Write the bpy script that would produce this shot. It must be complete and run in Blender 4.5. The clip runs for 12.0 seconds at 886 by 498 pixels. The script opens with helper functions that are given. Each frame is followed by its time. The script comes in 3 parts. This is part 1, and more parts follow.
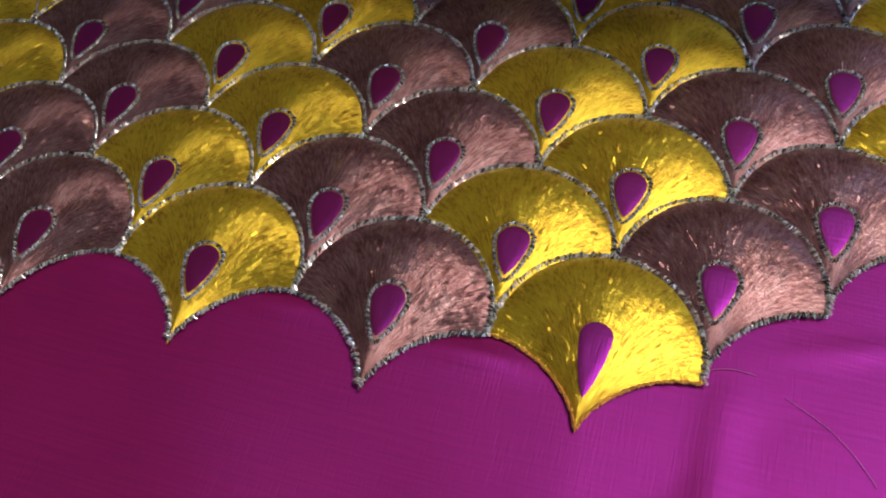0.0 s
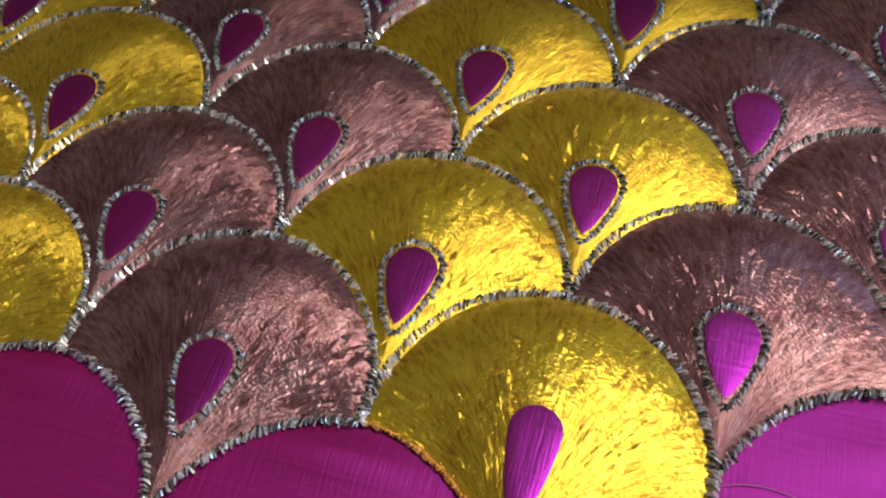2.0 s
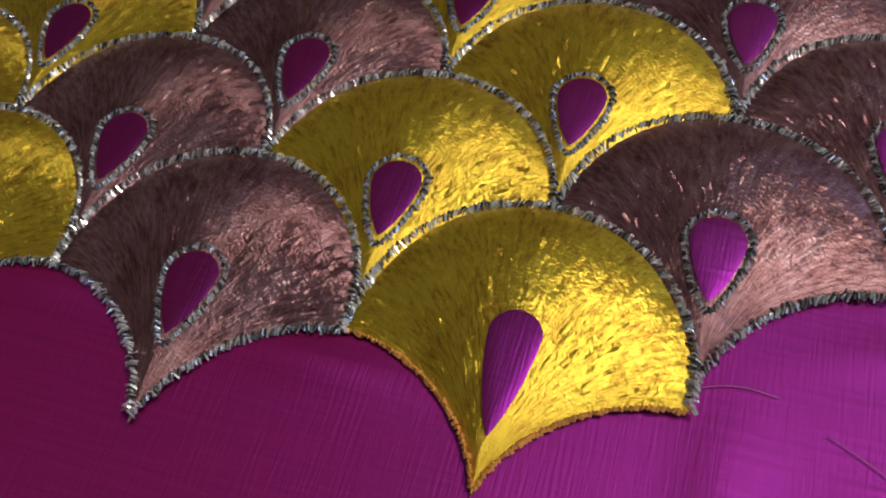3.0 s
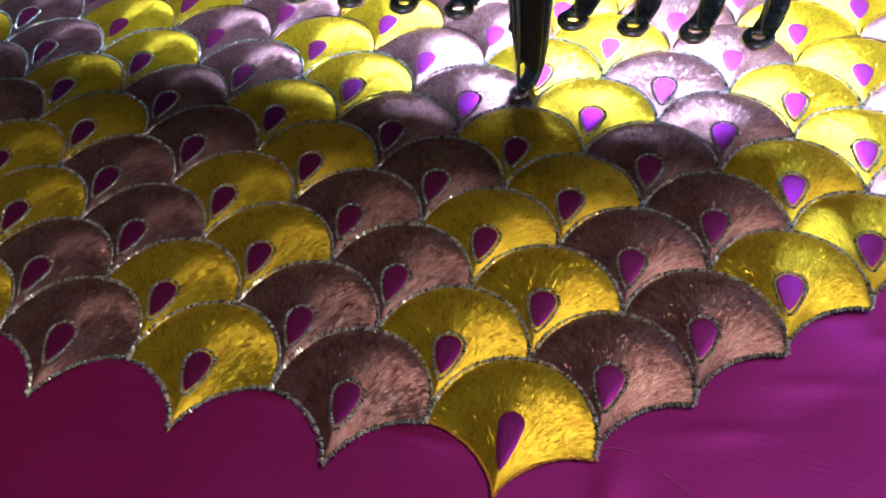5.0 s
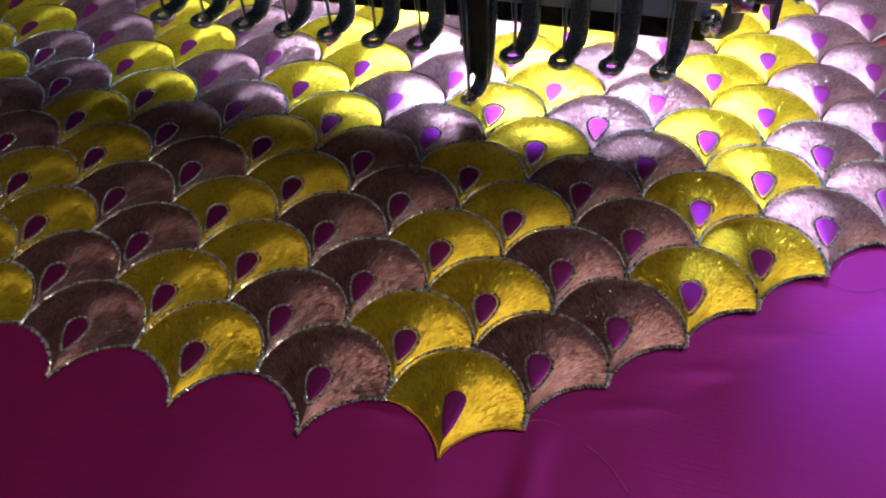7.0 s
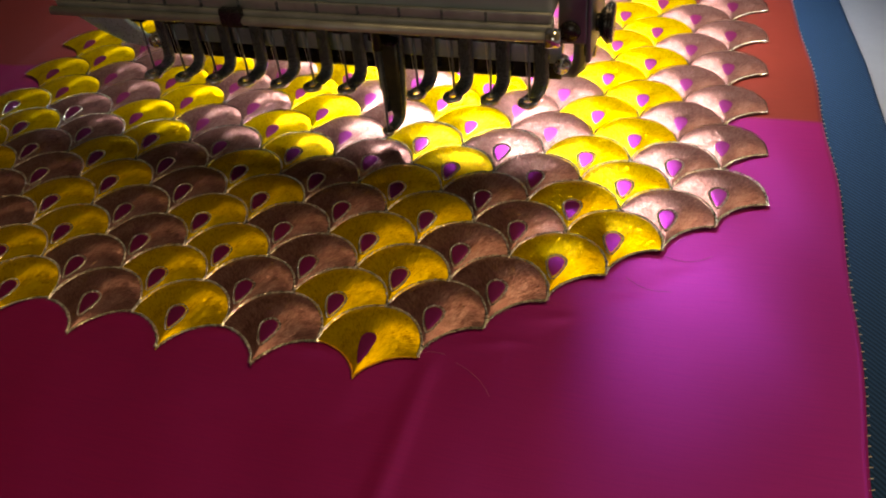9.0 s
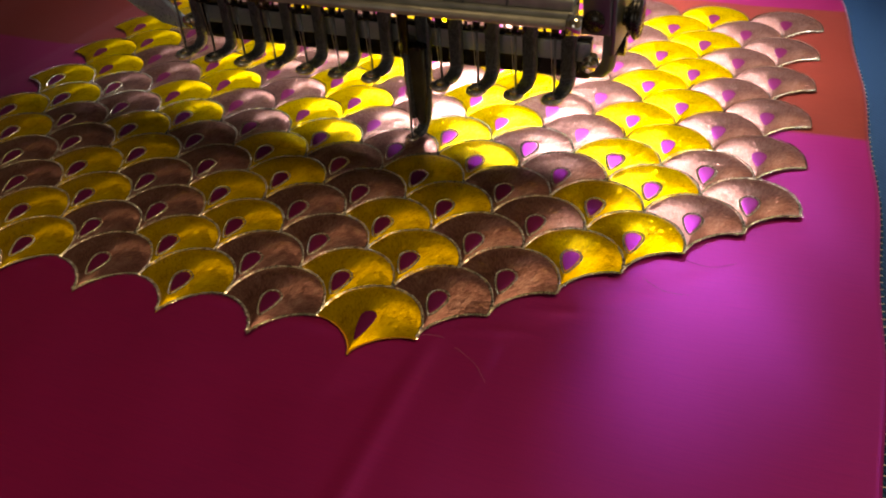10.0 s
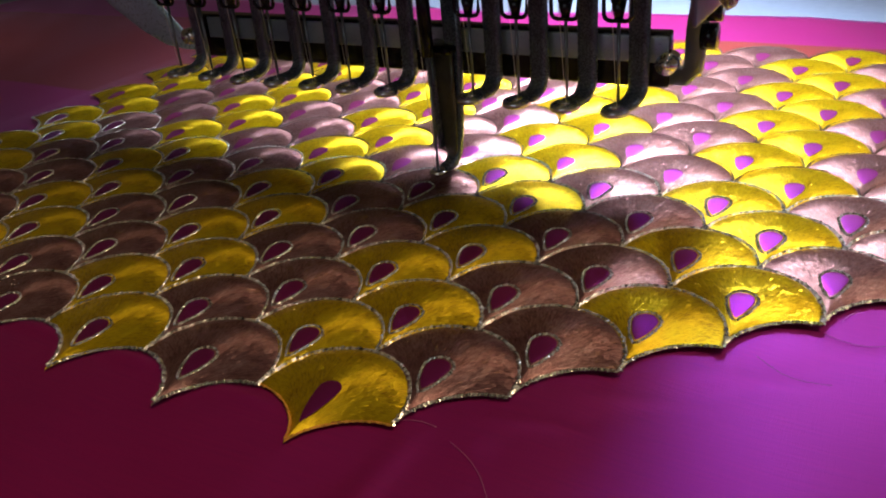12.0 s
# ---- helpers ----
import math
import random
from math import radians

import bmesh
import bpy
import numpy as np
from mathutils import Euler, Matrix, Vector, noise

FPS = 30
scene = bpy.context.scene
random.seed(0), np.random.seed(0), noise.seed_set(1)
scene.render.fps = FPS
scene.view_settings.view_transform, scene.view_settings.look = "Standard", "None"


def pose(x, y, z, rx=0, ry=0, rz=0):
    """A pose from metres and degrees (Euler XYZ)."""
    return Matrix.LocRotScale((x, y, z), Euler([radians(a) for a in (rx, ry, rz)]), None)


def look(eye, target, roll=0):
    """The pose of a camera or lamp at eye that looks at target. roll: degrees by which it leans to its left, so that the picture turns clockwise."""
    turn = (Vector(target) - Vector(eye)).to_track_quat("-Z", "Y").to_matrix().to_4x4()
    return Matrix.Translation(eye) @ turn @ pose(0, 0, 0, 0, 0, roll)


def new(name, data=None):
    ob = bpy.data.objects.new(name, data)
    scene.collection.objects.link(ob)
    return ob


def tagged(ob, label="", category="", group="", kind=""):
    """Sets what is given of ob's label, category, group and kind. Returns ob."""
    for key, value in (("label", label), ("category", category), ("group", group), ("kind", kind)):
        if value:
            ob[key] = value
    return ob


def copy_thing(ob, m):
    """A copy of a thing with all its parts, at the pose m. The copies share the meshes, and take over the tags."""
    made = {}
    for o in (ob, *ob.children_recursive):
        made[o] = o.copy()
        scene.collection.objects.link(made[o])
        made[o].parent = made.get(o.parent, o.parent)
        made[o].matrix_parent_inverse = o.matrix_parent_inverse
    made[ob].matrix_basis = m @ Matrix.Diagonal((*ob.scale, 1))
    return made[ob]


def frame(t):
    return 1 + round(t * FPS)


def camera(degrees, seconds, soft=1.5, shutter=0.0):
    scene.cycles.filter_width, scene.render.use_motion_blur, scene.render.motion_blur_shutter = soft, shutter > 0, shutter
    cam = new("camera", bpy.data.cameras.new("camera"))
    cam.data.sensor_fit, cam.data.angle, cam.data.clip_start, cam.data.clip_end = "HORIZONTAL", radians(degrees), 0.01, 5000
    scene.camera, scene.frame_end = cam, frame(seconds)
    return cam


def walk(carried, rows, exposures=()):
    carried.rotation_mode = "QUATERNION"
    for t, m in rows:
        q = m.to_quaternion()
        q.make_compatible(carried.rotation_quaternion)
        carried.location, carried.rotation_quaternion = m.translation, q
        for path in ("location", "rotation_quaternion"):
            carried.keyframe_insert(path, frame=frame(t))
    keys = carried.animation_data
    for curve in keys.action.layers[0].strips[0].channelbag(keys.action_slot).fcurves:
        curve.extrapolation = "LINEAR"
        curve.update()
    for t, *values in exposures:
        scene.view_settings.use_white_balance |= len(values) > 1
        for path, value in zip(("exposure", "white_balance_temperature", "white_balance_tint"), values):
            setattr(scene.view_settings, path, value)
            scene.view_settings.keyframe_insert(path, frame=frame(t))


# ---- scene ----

# ---------------------------------------------------------------- camera
# Places of the camera over the cloth; the embroidery frame carries the cloth slowly
# past the machine head, so both take the frame's drift.
VIEW = [
    (0, 0.0065, -0.0805, 0.1441, 35.05, 4.63, 16.74),
    (0.5, 0.0028, -0.0622, 0.1149, 38.06, 4.34, 17.84),
    (1, -0.0002, -0.0559, 0.1078, 37.0, 3.15, 17.2),
    (1.5, 0.0031, -0.0409, 0.1045, 35.98, 3.56, 18.21),
    (2, 0.005, -0.041, 0.0944, 35.49, 2.68, 15.81),
    (2.5, 0.0132, -0.0433, 0.0885, 33.23, 4.12, 16.69),
    (4.3, 0.0120, -0.0542, 0.1259, 36.65, 5.80, 15.72),
    (4.5, 0.0151, -0.0671, 0.1417, 37.49, 5.44, 16.16),
    (5, 0.0248, -0.1023, 0.1793, 42.04, 3.9, 15.84),
    (5.5, 0.0344, -0.1183, 0.1908, 42.17, 3.37, 16.22),
    (6, 0.037, -0.1305, 0.1994, 43.57, 2.36, 15.48),
    (6.5, 0.0449, -0.131, 0.2045, 43.78, 3.26, 15.96),
    (7, 0.0427, -0.1338, 0.2046, 44.51, 2.61, 15.47),
    (7.2, 0.0421, -0.1349, 0.2044, 45.05, 2.69, 15.31),
    (8.8, 0.0954, -0.2055, 0.2311, 49.36, 4.37, 15.24),
    (9, 0.1061, -0.207, 0.2311, 50.42, 4.41, 15.98),
    (9.5, 0.1156, -0.2193, 0.2285, 51.91, 5.6, 20.35),
    (10, 0.1232, -0.2067, 0.2084, 53.21, 3.31, 21.6),
    (10.5, 0.1306, -0.1851, 0.163, 61, 4.51, 25.24),
    (11, 0.1261, -0.1544, 0.1355, 61.01, 5.01, 27.69),
    (11.5, 0.1202, -0.1328, 0.123, 62.21, 4.1, 30.76),
    (12, 0.1159, -0.131, 0.1261, 62.58, 4.92, 29.08),
]
# the head's place over the cloth at each time, metres
DRIFT = [(0.0, 0.0130, -0.0040), (2.5, 0.0122, -0.0050), (4.3, 0.0110, -0.0055), (5.5, 0.0099, -0.0055),
         (6.5, 0.0079, -0.0018), (7.0, 0.0071, 0.0020), (8.8, 0.0017, 0.0032), (9.5, 0.0000, 0.0000),
         (10.5, -0.0008, -0.0016), (11.5, -0.0055, 0.0010), (12.0, -0.0056, 0.0020)]


def cloth_place(t):
    xs = [r[0] for r in DRIFT]
    return Matrix.Translation((-np.interp(t, xs, [r[1] for r in DRIFT]), -np.interp(t, xs, [r[2] for r in DRIFT]), 0))


cam = camera(53.99, 12.0, soft=2.0)
EXPOSURE = [(0.0, 0.65, 4500, 10), (2.0, 0.75, 4500, 10), (2.45, 0.18, 4400, 10), (2.7, 0.18, 4400, 10), (4.3, 0.6, 4600, 10), (5.0, 0.0, 4800, 10), (7.2, -0.32, 4800, 10), (8.8, -0.28, 8600, 10),
            (10.3, -0.27, 8600, 10), (11.0, -0.33, 6400, 10), (12.0, -0.37, 6100, 10)]
walk(cam, [(r[0], cloth_place(r[0]) @ pose(*r[1:])) for r in VIEW], EXPOSURE)

# ---------------------------------------------------------------- light
world = bpy.data.worlds.new("world")
scene.world = world
world.use_nodes = True
world.node_tree.nodes["Background"].inputs[0].default_value = (0.30, 0.33, 0.38, 1)
world.node_tree.nodes["Background"].inputs[1].default_value = 0.02


def area_lamp(name, eye, target, size, watts, colour, size_y=None):
    data = bpy.data.lights.new(name, "AREA")
    data.shape = "RECTANGLE" if size_y else "DISK"
    data.size = size
    if size_y:
        data.size_y = size_y
    data.energy, data.color = watts, colour
    ob = new(name, data)
    ob.matrix_world = look(eye, target)
    return ob


LAMP = Vector((-0.02, 0.323, 0.262))       # white strip lamp under the machine's beam
strip_light = area_lamp("strip_lamp_light", LAMP, LAMP + Vector((-0.025, -0.02, -0.262)), 0.25, 2.75, (0.92, 0.93, 1.0), 0.018)
strip_light.data.spread = radians(96)
RIGHT_FILL = LAMP + Vector((0.50, 0, 0))   # added fill lamp, unseen, cools and brightens the cloth's right side
area_lamp("right_fill_light", RIGHT_FILL, RIGHT_FILL - Vector((0, 0, 1)), 0.18, 0.5, (0.80, 0.84, 1.0), 0.018)
OVERHEAD_FILL = Vector((0.95, 0.25, 2.30))        # added warm fill lamp, unseen, overhead beside the machine
area_lamp("overhead_fill_light", OVERHEAD_FILL - Vector((0, 0, 0.06)), OVERHEAD_FILL - Vector((0, 0, 1)), 1.0, 36.0, (1.0, 0.70, 0.40), 0.6)
FRONT_FILL = Vector((0.30, -2.20, 0.75))     # made-up window behind the walk, unseen, fills the head's front
area_lamp("front_fill_light", FRONT_FILL + Vector((0, 0.05, 0)), FRONT_FILL + Vector((0, 1, 0)), 1.3, 4.2, (0.90, 0.94, 1.0), 0.9)


# ---------------------------------------------------------------- materials
def material(name, colour, rough=0.5, metal=0.0):
    m = bpy.data.materials.new(name)
    m.use_nodes = True
    nt = m.node_tree
    b = nt.nodes["Principled BSDF"]
    b.inputs["Base Color"].default_value = (*colour, 1)
    b.inputs["Roughness"].default_value = rough
    b.inputs["Metallic"].default_value = metal
    return m, nt, b


def node(nt, kind, **values):
    n = nt.nodes.new(kind)
    for k, v in values.items():
        n.inputs[k.replace("_", " ")].default_value = v
    return n


def ramp(nt, source, stops):
    n = nt.nodes.new("ShaderNodeValToRGB")
    els = n.color_ramp.elements
    while len(els) < len(stops):
        els.new(0.5)
    for e, (p, c) in zip(els, stops):
        e.position, e.color = p, (*c, 1)
    nt.links.new(source, n.inputs[0])
    return n.outputs[0]


def worn(name, colour, rough, metal=0.0, scale=60.0, spread=0.25, bump=0.15, distance=0.0003):
    """A painted or metal surface with two scales of wear."""
    m, nt, b = material(name, colour, rough, metal)
    co = nt.nodes.new("ShaderNodeTexCoord")
    big = node(nt, "ShaderNodeTexNoise", Scale=scale, Detail=4.0)
    fine = node(nt, "ShaderNodeTexNoise", Scale=scale * 14, Detail=3.0)
    nt.links.new(co.outputs["Object"], big.inputs["Vector"])
    nt.links.new(co.outputs["Object"], fine.inputs["Vector"])
    dark = tuple(c * (1 - spread) for c in colour)
    light = tuple(min(1, c * (1 + spread)) for c in colour)
    nt.links.new(ramp(nt, big.outputs["Fac"], [(0.3, dark), (0.7, light)]), b.inputs["Base Color"])
    rr = nt.nodes.new("ShaderNodeMapRange")
    rr.inputs["To Min"].default_value, rr.inputs["To Max"].default_value = max(0.02, rough - 0.1), min(1, rough + 0.12)
    nt.links.new(fine.outputs["Fac"], rr.inputs["Value"])
    nt.links.new(rr.outputs[0], b.inputs["Roughness"])
    bp = node(nt, "ShaderNodeBump", Strength=bump, Distance=distance)
    nt.links.new(fine.outputs["Fac"], bp.inputs["Height"])
    nt.links.new(bp.outputs[0], b.inputs["Normal"])
    return m


def thread(name, low, mid, high):
    """Satin stitches that fan out from the scale's point: u runs across the fan, v along a stitch."""
    m, nt, b = material(name, mid, 0.40, 0.79)
    b.inputs["Specular IOR Level"].default_value = 0.6
    uv = nt.nodes.new("ShaderNodeUVMap")
    uv.uv_map = "fan"
    info = nt.nodes.new("ShaderNodeObjectInfo")
    stretch = nt.nodes.new("ShaderNodeCombineXYZ")
    sep = nt.nodes.new("ShaderNodeSeparateXYZ")
    nt.links.new(uv.outputs[0], sep.inputs[0])

    def scaled(sock, k):
        mul = nt.nodes.new("ShaderNodeMath")
        mul.operation = "MULTIPLY"
        mul.inputs[1].default_value = k
        nt.links.new(sock, mul.inputs[0])
        return mul.outputs[0]

    nt.links.new(scaled(sep.outputs[0], 110), stretch.inputs[0])
    nt.links.new(scaled(sep.outputs[1], 15), stretch.inputs[1])
    nt.links.new(scaled(info.outputs["Random"], 40), stretch.inputs[2])
    strands = node(nt, "ShaderNodeTexNoise", Scale=1.0, Detail=5.0, Roughness=0.7)
    nt.links.new(stretch.outputs[0], strands.inputs["Vector"])
    # every stitch lies a little askew, so single ones flash
    cells = nt.nodes.new("ShaderNodeCombineXYZ")
    nt.links.new(scaled(sep.outputs[0], 105), cells.inputs[0])
    nt.links.new(scaled(sep.outputs[1], 21), cells.inputs[1])
    nt.links.new(scaled(info.outputs["Random"], 40), cells.inputs[2])
    stitch = node(nt, "ShaderNodeTexVoronoi", Scale=1.0)
    nt.links.new(cells.outputs[0], stitch.inputs["Vector"])
    centred = nt.nodes.new("ShaderNodeVectorMath")
    centred.operation = "SUBTRACT"
    centred.inputs[1].default_value = (0.5, 0.5, 0.5)
    nt.links.new(stitch.outputs["Color"], centred.inputs[0])
    which = nt.nodes.new("ShaderNodeSeparateXYZ")
    nt.links.new(stitch.outputs["Color"], which.inputs[0])
    loose = nt.nodes.new("ShaderNodeMapRange")
    for socket, value in (("From Min", 0.86), ("From Max", 0.90), ("To Min", 0.15), ("To Max", 0.75)):
        loose.inputs[socket].default_value = value
    nt.links.new(which.outputs[2], loose.inputs["Value"])
    askew = nt.nodes.new("ShaderNodeVectorMath")
    askew.operation = "SCALE"
    nt.links.new(centred.outputs[0], askew.inputs[0])
    nt.links.new(loose.outputs[0], askew.inputs["Scale"])
    lean = nt.nodes.new("ShaderNodeVectorMath")
    geo = nt.nodes.new("ShaderNodeNewGeometry")
    nt.links.new(geo.outputs["Normal"], lean.inputs[0])
    nt.links.new(askew.outputs[0], lean.inputs[1])
    tilted = nt.nodes.new("ShaderNodeVectorMath")
    tilted.operation = "NORMALIZE"
    nt.links.new(lean.outputs[0], tilted.inputs[0])
    co = nt.nodes.new("ShaderNodeTexCoord")
    patch = node(nt, "ShaderNodeTexNoise", Scale=160.0, Detail=3.0)
    nt.links.new(co.outputs["Object"], patch.inputs["Vector"])
    add = nt.nodes.new("ShaderNodeMath")
    add.operation = "ADD"
    nt.links.new(scaled(strands.outputs["Fac"], 0.7), add.inputs[0])
    nt.links.new(scaled(patch.outputs["Fac"], 0.3), add.inputs[1])
    nt.links.new(ramp(nt, add.outputs[0], [(0.35, low), (0.5, mid), (0.70, high)]), b.inputs["Base Color"])
    # bundles of stitches rise and sink a little
    rolls = node(nt, "ShaderNodeTexNoise", Scale=330.0, Detail=3.0, Roughness=0.6)
    nt.links.new(co.outputs["Object"], rolls.inputs["Vector"])
    bp0 = node(nt, "ShaderNodeBump", Strength=0.35, Distance=0.0006)
    nt.links.new(rolls.outputs["Fac"], bp0.inputs["Height"])
    nt.links.new(tilted.outputs[0], bp0.inputs["Normal"])
    bp = node(nt, "ShaderNodeBump", Strength=0.4, Distance=0.00018)
    nt.links.new(add.outputs[0], bp.inputs["Height"])
    nt.links.new(bp0.outputs[0], bp.inputs["Normal"])
    grain = node(nt, "ShaderNodeTexNoise", Scale=2400.0, Detail=1.0)
    nt.links.new(co.outputs["Object"], grain.inputs["Vector"])
    bp2 = node(nt, "ShaderNodeBump", Strength=0.6, Distance=0.00014)
    nt.links.new(grain.outputs["Fac"], bp2.inputs["Height"])
    nt.links.new(bp.outputs[0], bp2.inputs["Normal"])
    nt.links.new(bp2.outputs[0], b.inputs["Normal"])
    tan = nt.nodes.new("ShaderNodeTangent")
    tan.direction_type = "UV_MAP"
    tan.uv_map = "fan"
    nt.links.new(tan.outputs[0], b.inputs["Tangent"])
    b.inputs["Anisotropic"].default_value = 0.86
    rr = nt.nodes.new("ShaderNodeMapRange")
    rr.inputs["From Min"].default_value, rr.inputs["From Max"].default_value = 0.35, 0.65
    rr.inputs["To Min"].default_value, rr.inputs["To Max"].default_value = 0.44, 0.31
    nt.links.new(strands.outputs["Fac"], rr.inputs["Value"])
    nt.links.new(rr.outputs[0], b.inputs["Roughness"])
    return m


def silk(name, share, rough, depth=1.0):
    """Magenta shot taffeta with a woven rust band across it and a fine weave."""
    m, nt, b = material(name, (0.40, 0.008, 0.33), 0.55)
    b.inputs["Specular IOR Level"].default_value = 0.22
    co = nt.nodes.new("ShaderNodeTexCoord")
    sep = nt.nodes.new("ShaderNodeSeparateXYZ")
    nt.links.new(co.outputs["Object"], sep.inputs[0])
    wob = node(nt, "ShaderNodeTexNoise", Scale=9.0, Detail=5.0)
    nt.links.new(co.outputs["Object"], wob.inputs["Vector"])
    magenta = ramp(nt, wob.outputs["Fac"], [(0.3, (0.165 * depth, 0.002, 0.023 * depth)), (0.7, (0.215 * depth, 0.003, 0.038 * depth))])
    rust = ramp(nt, wob.outputs["Fac"], [(0.3, (0.15, 0.017, 0.013)), (0.7, (0.20, 0.026, 0.018))])
    band = nt.nodes.new("ShaderNodeValToRGB")
    els = band.color_ramp.elements
    els[0].position, els[0].color = 0.0, (0, 0, 0, 1)
    els[1].position, els[1].color = 1.0, (0, 0, 0, 1)
    for p, v in ((0.2275, 0), (0.230, 1), (0.418, 1), (0.421, 0)):
        e = els.new(p)
        e.color = (v, v, v, 1)
    mr = nt.nodes.new("ShaderNodeMapRange")
    mr.inputs["From Min"].default_value, mr.inputs["From Max"].default_value = 0.0, 0.8
    nt.links.new(sep.outputs[1], mr.inputs["Value"])
    nt.links.new(mr.outputs[0], band.inputs[0])
    mix = nt.nodes.new("ShaderNodeMix")
    mix.data_type = "RGBA"
    nt.links.new(band.outputs[0], mix.inputs[0])
    nt.links.new(magenta, mix.inputs[6])
    nt.links.new(rust, mix.inputs[7])
    slub = node(nt, "ShaderNodeTexNoise", Scale=1.0, Detail=4.0)
    mp = nt.nodes.new("ShaderNodeMapping")
    mp.inputs["Scale"].default_value = (60, 1100, 1)
    nt.links.new(co.outputs["Object"], mp.inputs["Vector"])
    nt.links.new(mp.outputs[0], slub.inputs["Vector"])
    shade = ramp(nt, slub.outputs["Fac"], [(0.3, (0.80, 0.80, 0.80)), (0.7, (1.0, 1.0, 1.0))])
    tint = nt.nodes.new("ShaderNodeMix")
    tint.data_type, tint.blend_type = "RGBA", "MULTIPLY"
    tint.inputs[0].default_value = 1.0
    nt.links.new(mix.outputs[2], tint.inputs[6])
    nt.links.new(shade, tint.inputs[7])
    nt.links.new(tint.outputs[2], b.inputs["Base Color"])
    warp = node(nt, "ShaderNodeTexNoise", Scale=1.0, Detail=3.0)
    mp2 = nt.nodes.new("ShaderNodeMapping")
    mp2.inputs["Scale"].default_value = (2600, 150, 1)
    nt.links.new(co.outputs["Object"], mp2.inputs["Vector"])
    nt.links.new(mp2.outputs[0], warp.inputs["Vector"])
    add = nt.nodes.new("ShaderNodeMath")
    nt.links.new(warp.outputs["Fac"], add.inputs[0])
    nt.links.new(slub.outputs["Fac"], add.inputs[1])
    bp = node(nt, "ShaderNodeBump", Strength=0.27, Distance=0.00022)
    nt.links.new(add.outputs[0], bp.inputs["Height"])
    nt.links.new(bp.outputs[0], b.inputs["Normal"])
    # the crossing purple yarns of shot silk show in the gloss
    gloss = nt.nodes.new("ShaderNodeBsdfAnisotropic")
    gloss.inputs["Roughness"].default_value = rough
    gcol = nt.nodes.new("ShaderNodeMix")
    gcol.data_type = "RGBA"
    nt.links.new(band.outputs[0], gcol.inputs[0])
    gcol.inputs[6].default_value = (0.60, 0.03, 0.86, 1)
    gcol.inputs[7].default_value = (0.24, 0.055, 0.035, 1)
    nt.links.new(gcol.outputs[2], gloss.inputs["Color"])
    nt.links.new(bp.outputs[0], gloss.inputs["Normal"])
    both = nt.nodes.new("ShaderNodeMixShader")
    both.inputs[0].default_value = share
    nt.links.new(b.outputs[0], both.inputs[1])
    nt.links.new(gloss.outputs[0], both.inputs[2])
    nt.links.new(both.outputs[0], nt.nodes["Material Output"].inputs["Surface"])
    b.inputs["Sheen Weight"].default_value = 0.7
    b.inputs["Sheen Roughness"].default_value = 0.3
    b.inputs["Sheen Tint"].default_value = (0.95, 0.55, 1.0, 1)
    return m


def denim(name):
    m, nt, b = material(name, (0.05, 0.10, 0.19), 0.8)
    co = nt.nodes.new("ShaderNodeTexCoord")
    w = node(nt, "ShaderNodeTexWave", Scale=260.0, Distortion=1.0, Detail=2.0)
    w.bands_direction = "DIAGONAL"
    nt.links.new(co.outputs["Object"], w.inputs["Vector"])
    nt.links.new(ramp(nt, w.outputs["Fac"], [(0.2, (0.006, 0.026, 0.075)), (0.8, (0.014, 0.055, 0.15))]), b.inputs["Base Color"])
    bp = node(nt, "ShaderNodeBump", Strength=0.4, Distance=0.0004)
    nt.links.new(w.outputs["Fac"], bp.inputs["Height"])
    nt.links.new(bp.outputs[0], b.inputs["Normal"])
    b.inputs["Specular IOR Level"].default_value = 0.12
    return m


YELLOW = thread("yellow_thread", (0.38, 0.17, 0.002), (0.79, 0.56, 0.004), (0.95, 0.74, 0.012))
BROWN = thread("brown_thread", (0.10, 0.034, 0.034), (0.28, 0.138, 0.136), (0.50, 0.325, 0.325))
SILK = silk("magenta_silk", 0.21, 0.50)
DROP_THREAD = silk("magenta_thread", 0.24, 0.38, 0.5)
SILVER, _nt, _b = material("silver_thread", (0.66, 0.64, 0.56), 0.24, 0.72)
_i = _nt.nodes.new("ShaderNodeNewGeometry")
_nt.links.new(ramp(_nt, _i.outputs["Random Per Island"], [(0.0, (0.06, 0.057, 0.05)), (0.32, (0.30, 0.29, 0.26)), (0.50, (0.92, 0.91, 0.86)), (1.0, (0.98, 0.98, 0.95))]), _b.inputs["Base Color"])
GOLD = worn("orange_thread", (0.75, 0.36, 0.05), 0.4, 0, 500, 0.3, 0.3)
BLACK_STEEL = worn("black_steel", (0.018, 0.019, 0.021), 0.16, 0.7, 90, 0.3, 0.06)
FOOT_STEEL = worn("blackened_foot_steel", (0.10, 0.125, 0.15), 0.26, 0.45, 120, 0.3, 0.05)
OLIVE_STEEL = worn("olive_dark_steel", (0.085, 0.085, 0.055), 0.30, 0.5, 120, 0.35, 0.06)
EYE_STEEL = worn("worn_bright_steel", (0.48, 0.51, 0.54), 0.22, 0.9, 120, 0.3, 0.05)
RAIL_STEEL = worn("brushed_rail_steel", (0.34, 0.37, 0.35), 0.42, 0.4, 120, 0.2, 0.08)
# the foot bar's lit face, its brightness put into the colour
LIT_BAR_STEEL = worn("lit_bar_steel", (0.30, 0.37, 0.43), 0.30, 0.45, 90, 0.15, 0.05)
GREY_STEEL = worn("grey_steel", (0.17, 0.20, 0.23), 0.32, 0.8, 90, 0.2, 0.06)
CHROME = worn("chrome", (0.72, 0.73, 0.74), 0.12, 1.0, 90, 0.1, 0.03)
